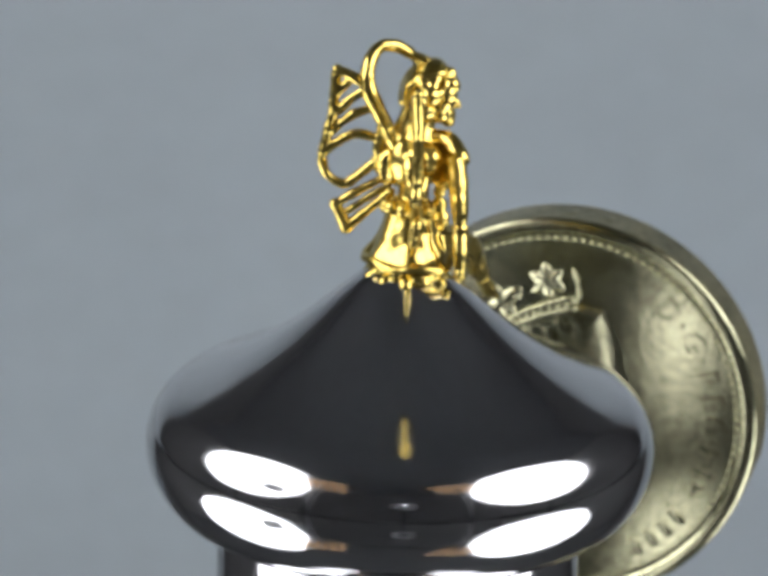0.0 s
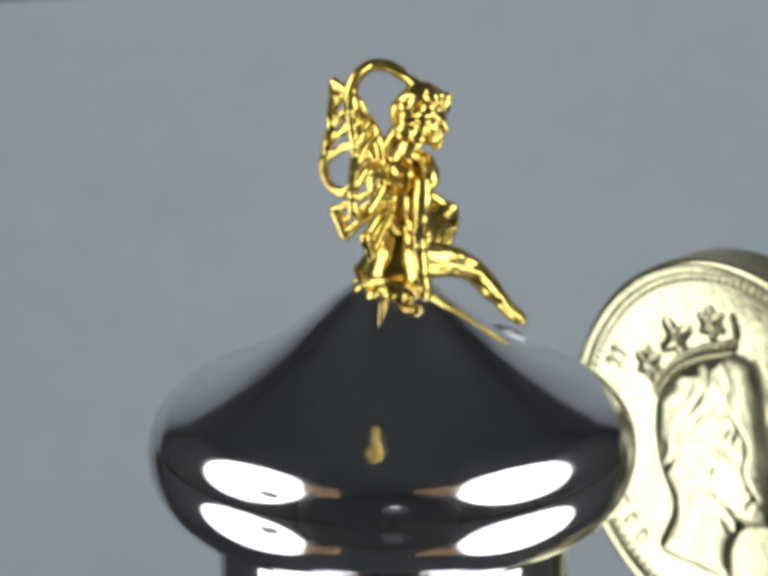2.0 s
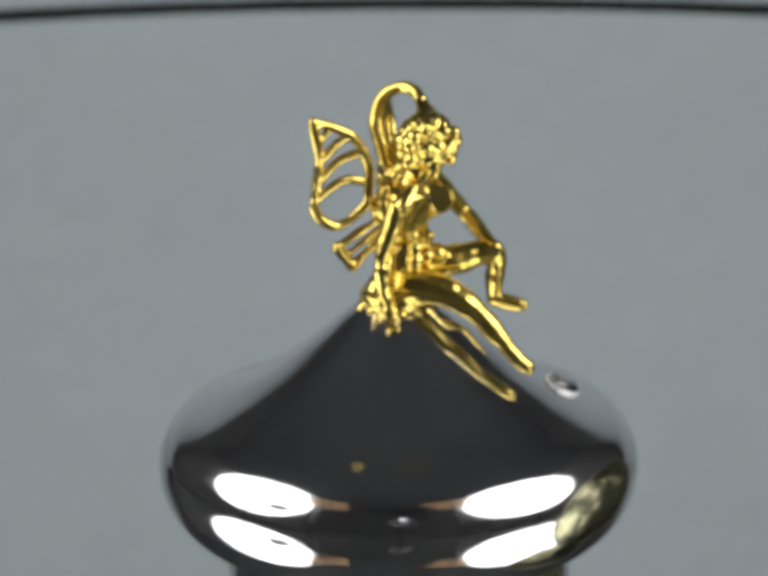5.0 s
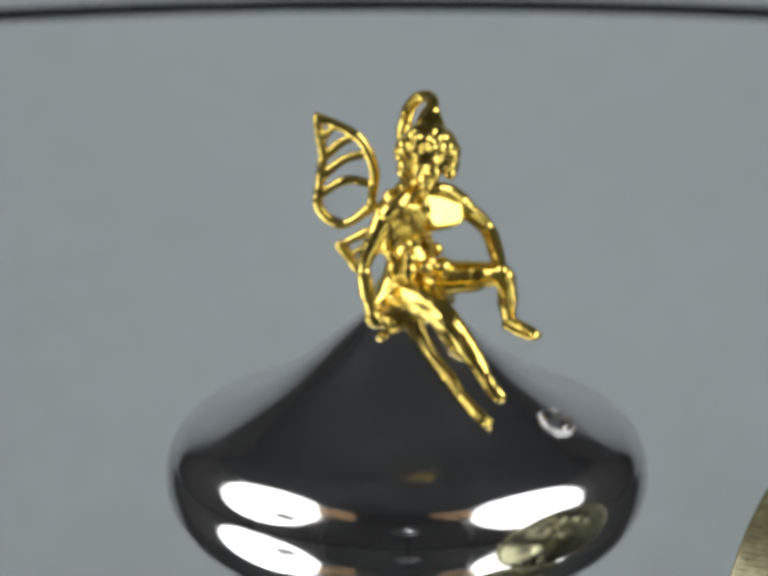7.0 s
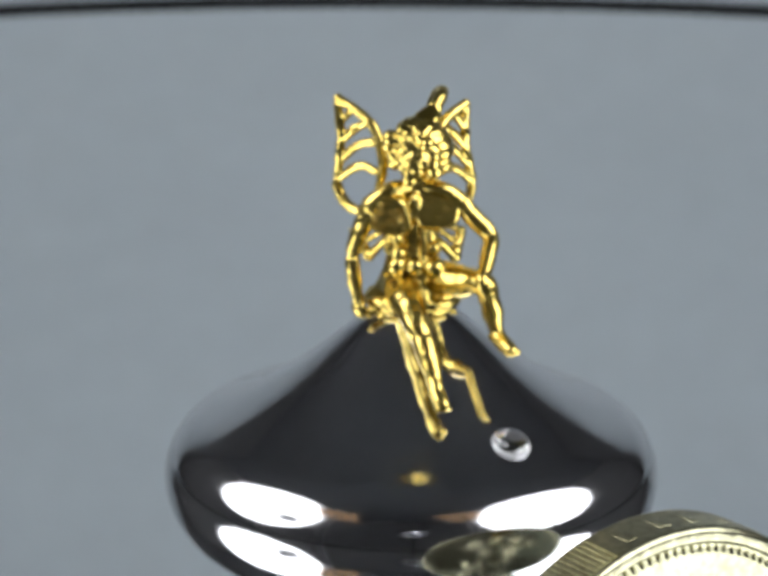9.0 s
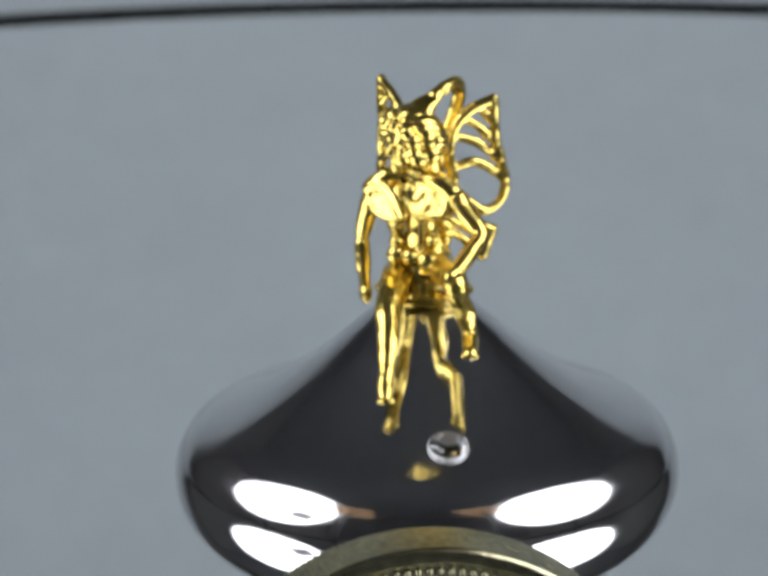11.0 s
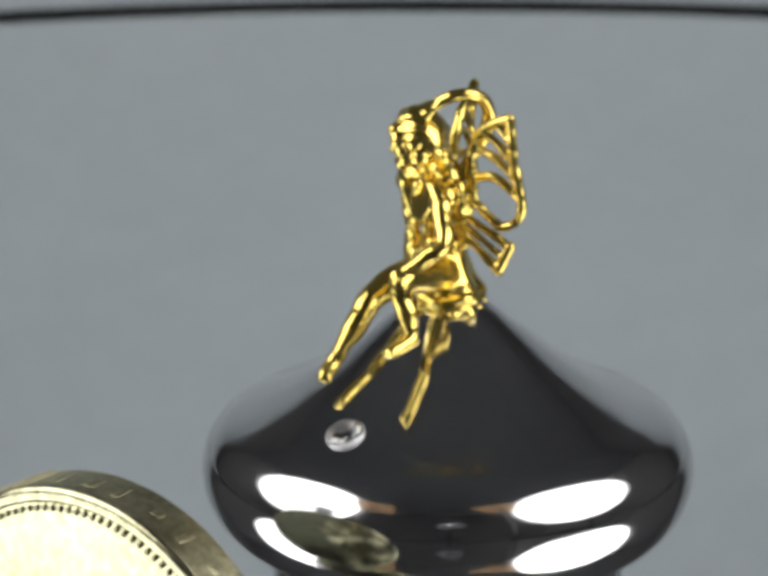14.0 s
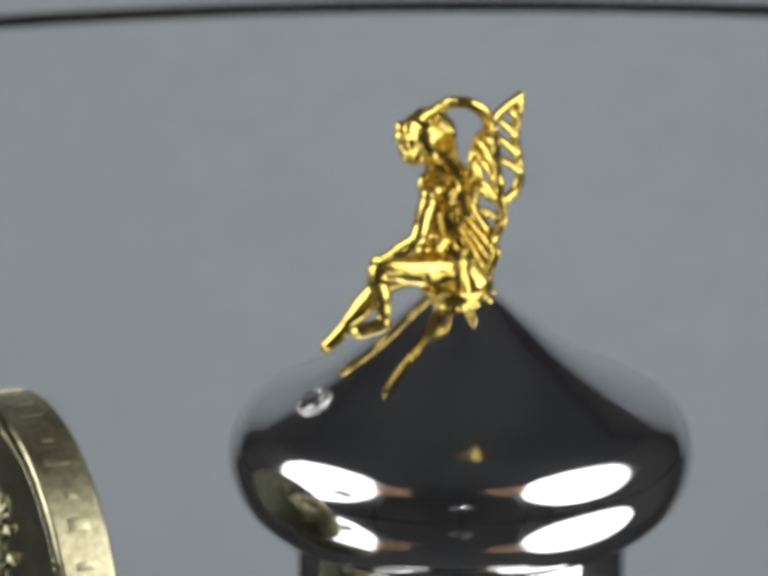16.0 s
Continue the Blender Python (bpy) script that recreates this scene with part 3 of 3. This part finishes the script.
def build_coin():
    """Stands on its edge; its axis is x, the inner face looks to -x, the outer one to +x."""
    rad, th, field = 11.25, 3.15, 0.2
    coin = tagged(new("coin"), "thick nickel-brass coin standing on its edge, worn and shiny", "coin")
    inner = Matrix(((0, 0, -1, field * MM), (-1, 0, 0, 0), (0, 1, 0, rad * MM), (0, 0, 0, 1)))
    outer = Matrix(((0, 0, 1, (th - field) * MM), (1, 0, 0, 0), (0, 1, 0, rad * MM), (0, 0, 0, 1)))
    bm = bmesh.new()
    lathe(bm, [(0, field), (10.0, field), (10.3, field), (10.38, 0.16), (10.46, 0.06), (10.54, 0.0), (10.6, 0.0), (10.85, 0.0), (10.95, 0.01), (11.12, 0.09), (11.19, 0.2), (11.2, 0.3), (11.2, 0.4), (11.2, th - 0.4), (11.2, th - 0.3), (11.19, th - 0.2), (11.12, th - 0.09), (10.95, th - 0.01), (10.85, th), (10.6, th), (10.54, th),
               (10.46, th - 0.06), (10.38, th - 0.16), (10.3, th - field), (10.0, th - field), (0, th - field)], 180, "x")
    disc = part("disc", bm, BRASS, coin, "worn brassy disc with a raised rim")
    disc.location.z = rad * MM
    disc.data.materials.append(BRASS_WORN)
    disc.data.materials.append(BRASS_EDGE)
    for f in disc.data.polygons:
        if math.hypot(f.center.y, f.center.z) > 11.17 * MM:
            f.material_index = 2
        elif f.center.x > th * 0.6 * MM:
            f.material_index = 1
    # bead ring on both faces
    bm = bmesh.new()
    blob(bm, (0, 0, 0), (0.2, 0.2, 0.18), (0, 0, 0), 1)
    bead = part("bead", bm, BRASS, coin)
    for k in range(248):
        a = 2 * math.pi * k / 124
        ob = bead if k == 0 else new("bead", bead.data)
        ob.parent = coin
        ob.matrix_basis = (inner if k < 124 else outer) @ pose(10.05 * MM * math.cos(a), 10.05 * MM * math.sin(a), 0)
    # lettering: read clockwise, heads outward; the name and the date stay plain bars
    meshes = {}
    for ch, a in (("D", 47), ("\u00b7", 39.5), ("G", 32), ("\u00b7", 24.5), ("R", 17), ("E", 8.5), ("G", -1), ("\u00b7", -7), ("F", -12), ("\u00b7", -17), ("D", -23), ("\u00b7", -29.5)):
        if ch not in meshes:
            meshes[ch] = letter_mesh(ch, 1.8, 0.14)
        ob = new("letter", meshes[ch])
        ob.parent = coin
        t = radians(a)
        ob.matrix_basis = inner @ pose(8.65 * MM * math.cos(t), 8.65 * MM * math.sin(t), 0.05 * MM, 0, 0, a - 90)
    bm = bmesh.new()
    block(bm, (0.5, 1.1, 0.1), bevel=0.04)
    bar = part("letter_bar", bm, BRASS_WORN, coin)
    first = True
    for face, angles in ((inner, [228 - 7.4 * k for k in range(9)] + [157, 152] + [-39, -45.5, -52, -58.5]), (outer, [250 + 7.2 * k for k in range(6)])):
        for a in angles:
            ob = bar if first else new("letter_bar", bar.data)
            first = False
            ob.parent = coin
            t = radians(a)
            ob.matrix_basis = face @ pose(8.9 * MM * math.cos(t), 8.9 * MM * math.sin(t), 0.05 * MM, 0, 0, a - 90)
    # plain raised relief on the inner face: a rounded bust shape with waves, a band and three ornaments
    rng = random.Random(11)
    bm = bmesh.new()
    rim = np.array(curve([(2.4, 6.1), (3.4, 4.0), (3.75, 2.4), (4.95, 0.1), (4.15, -0.6), (4.1, -1.7), (3.75, -3.5), (1.7, -4.3), (1.0, -5.6), (0.8, -7.5), (-2.0, -7.4), (-4.6, -6.9),
                          (-3.7, -4.2), (-4.6, -2.0), (-5.1, 0.4), (-4.7, 2.7), (-3.2, 4.5), (-1.2, 5.7), (0.6, 6.4), (2.4, 6.1)], 5))
    p, q = rim[:-1], rim[1:]
    uu, vv = np.meshgrid(np.arange(-5.4, 5.3, 0.1), np.arange(-7.8, 6.8, 0.1), indexing="ij")
    far, odd = np.full(uu.shape, 9.0), np.zeros(uu.shape, bool)
    for (ax, ay), (bx, by) in zip(p, q):
        dx, dy = bx - ax, by - ay
        f = np.clip(((uu - ax) * dx + (vv - ay) * dy) / (dx * dx + dy * dy + 1e-9), 0, 1)
        far = np.minimum(far, np.hypot(uu - ax - f * dx, vv - ay - f * dy))
        if abs(dy) > 1e-9:
            odd ^= ((ay > vv) != (by > vv)) & (uu < ax + (vv - ay) * dx / dy)
    high = 0.24 * (1 - np.exp(-far / 0.55)) + 0.1 * np.exp(-((uu - 1.5) / 3.0) ** 2 - ((vv - 0.5) / 4.0) ** 2)
    edge = uu - (1.35 - 0.32 * (vv - 1.5) + 0.35 * np.sin(1.7 * vv))
    locks = 1 / (1 + np.exp(np.clip(edge * 6, -40, 40))) * (vv > -4.6)
    swirl = np.sin(3.4 * uu + 1.9 * np.sin(1.5 * vv) + 1.4 * np.sin(1.9 * uu - 1.1 * vv)) * np.cos(2.3 * vv - 0.8 * uu + 1.3 * np.sin(1.2 * uu))
    high = high + 0.022 * locks * swirl * np.minimum(1, far * 2)
    high = high - 0.03 * np.exp(-((edge - 0.1) / 0.18) ** 2) * (vv > -2.2) - 0.045 * np.exp(-((vv + 2.6 + 0.55 * (uu + 0.2)) / 0.25) ** 2) * ((uu > -0.4) & (uu < 2.6))
    grid = {}
    for i in range(uu.shape[0]):
        for k in range(uu.shape[1]):
            if odd[i, k]:
                grid[i, k] = bm.verts.new((uu[i, k], vv[i, k], -0.03 + max(0.0, high[i, k])))
    for (i, k), vert in grid.items():
        if (i + 1, k) in grid and (i, k + 1) in grid and (i + 1, k + 1) in grid:
            bm.faces.new((vert, grid[i + 1, k], grid[i + 1, k + 1], grid[i, k + 1]))
    relief = part("relief", bm, BRASS, coin, "plain rounded raised relief")
    relief.matrix_basis = inner
    bm = bmesh.new()
    for off in (-0.3, 0.3):
        tube(bm, [(-4.9 + off * 0.5, 2.6 - off, 0.16, 0.14), (-3.4, 4.45 - off, 0.2, 0.14), (-1.6, 5.6 - off, 0.2, 0.14), (0.7 + off * 0.4, 6.45 - off, 0.16, 0.14)], 5, 8)
    line = curve([(-4.9, 2.6), (-3.4, 4.45), (-1.6, 5.6), (0.7, 6.45)], 5)
    for x, y in line:
        blob(bm, (x, y, 0.2), (0.2, 0.2, 0.14), (0, 0, 0), 1)
    tube(bm, [(0.6, 6.3, 0.1, 0.16), (0.9, 7.2, 0.12, 0.16), (0.5, 8.3, 0.08, 0.14)], 4, 8)
    band = part("relief_band", bm, BRASS, coin, "raised beaded band")
    band.matrix_basis = inner
    for u, v, kind in ((-5.5, 4.05, 0), (-3.5, 5.95, 1), (-0.95, 7.45, 0)):
        bm = bmesh.new()
        lobes, amp, size = (4, 0.36, 1.1) if kind else (6, 0.2, 0.95)
        rows = []
        for k in range(60):
            t = 2 * math.pi * k / 60
            r = size * (1 + amp * math.cos(lobes * t))
            rows.append([bm.verts.new((r * c * math.cos(t), r * c * math.sin(t), h)) for c, h in ((1.0, -0.02), (0.9, 0.14), (0.45, 0.16), (0.3, 0.24))])
        for a, b in zip(rows, rows[1:] + rows[:1]):
            for q in range(3):
                bm.faces.new((a[q], b[q], b[q + 1], a[q + 1]))
        bm.faces.new([row[3] for row in rows])
        orn = part("ornament", bm, BRASS, coin, "small raised ornament")
        orn.matrix_basis = inner @ pose(u * MM, v * MM, 0, 0, 0, 40)
    # a leafy sprig in relief on the outer face
    bm = bmesh.new()
    tube(bm, [(0, -6.5, 0.05, 0.22), (0.2, -2, 0.08, 0.25), (-0.1, 2, 0.08, 0.22), (0.1, 5.6, 0.05, 0.14)], 6, 8)
    for k in range(13):
        sgn = 1 if k % 2 else -1
        v = -5.2 + k * 0.78
        w = 2.6 - abs(k - 5) * 0.17
        tube(bm, [(0.1, v, 0.06, 0.2), (sgn * w * 0.5, v + 0.9, 0.12, 0.36), (sgn * w, v + 1.3, 0.1, 0.3), (sgn * w * 1.25, v + 1.1, 0.05, 0.1)], 4, 8)
    for k in range(7):
        a = radians(30 + 20 * k)
        tube(bm, [(0.1, 4.6, 0.08, 0.14), (0.1 + 1.1 * math.cos(a), 4.6 + 1.3 * math.sin(a), 0.12, 0.2), (0.1 + 1.9 * math.cos(a), 4.6 + 1.9 * math.sin(a), 0.06, 0.1)], 3, 8)
    sprig = part("sprig_relief", bm, BRASS_WORN, coin, "raised leafy sprig")
    sprig.matrix_basis = outer
    # edge: milling, broken by raised worn lettering
    bm = bmesh.new()
    for k in range(220):
        a = 360 * k / 220
        if 12 < a % 180 < 108:
            continue
        t = radians(a)
        block(bm, (th - 0.7, 0.12, 0.2), (th / 2, 11.2 * math.cos(t), 11.2 * math.sin(t)), (a - 90, 0, 0))
    mill = part("milling", bm, BRASS_EDGE, coin, "fine milled grooves", smooth=False)
    mill.location.z = rad * MM
    mill["kind"] = "stuff"
    glyphs = []
    for strokes in (((1.5, 0.75, 0, 0),), ((1.5, 0.5, 0, 0),), ((1.4, 0.9, 0, 0),), ((0.7, 0.7, 0, 0),)):
        bm = bmesh.new()
        for w, h, u, v in strokes:
            block(bm, (w * 0.85, h * 0.85, 0.05), (u * 0.85, v * 0.85, 0), bevel=0.02)
        glyphs.append(part("edge_bar", bm, BRASS_EDGE, coin))
    used = set()
    for half in (0, 180):
        for k in range(9):
            a = half + 17 + k * 10.6 + rng.uniform(-1.5, 1.5)
            q = rng.randrange(4) if k > 3 else k
            ob = new("edge_bar", glyphs[q].data) if q in used else glyphs[q]
            used.add(q)
            ob.parent = coin
            t = radians(a)
            ob.matrix_basis = pose(th / 2 * MM, 11.2 * MM * math.cos(t), (rad + 11.2 * math.sin(t)) * MM, a - 90, 0, 0)
    return coin


def motions():
    for ob, base in MOVING:
        walk(ob, [(k * 0.5, pose(0, 0, 0, 0, 0, -SPIN * k * 0.5) @ base) for k in range(33)])


build_room()
build_backdrop()
build_lamps()
turntable = build_turntable()
knob = build_knob()
gem = build_gem()
charm = build_charm()
coin = build_coin()
MOVING = [
    (turntable, pose(0, 0, 0)),
    (knob, pose(0, 0, 0)),
    (charm, pose(0, 0, 26.0 * MM, 0, 0, 45.5)),
    (gem, pose(2.38 * MM, 8.46 * MM, 21.2 * MM, 0, 0, 74.4) @ pose(0, 0, 0, 0, 23, 0)),
    (coin, pose(9.25 * MM, 21.38 * MM, 0, 0, 0, 75.0)),
]
motions()
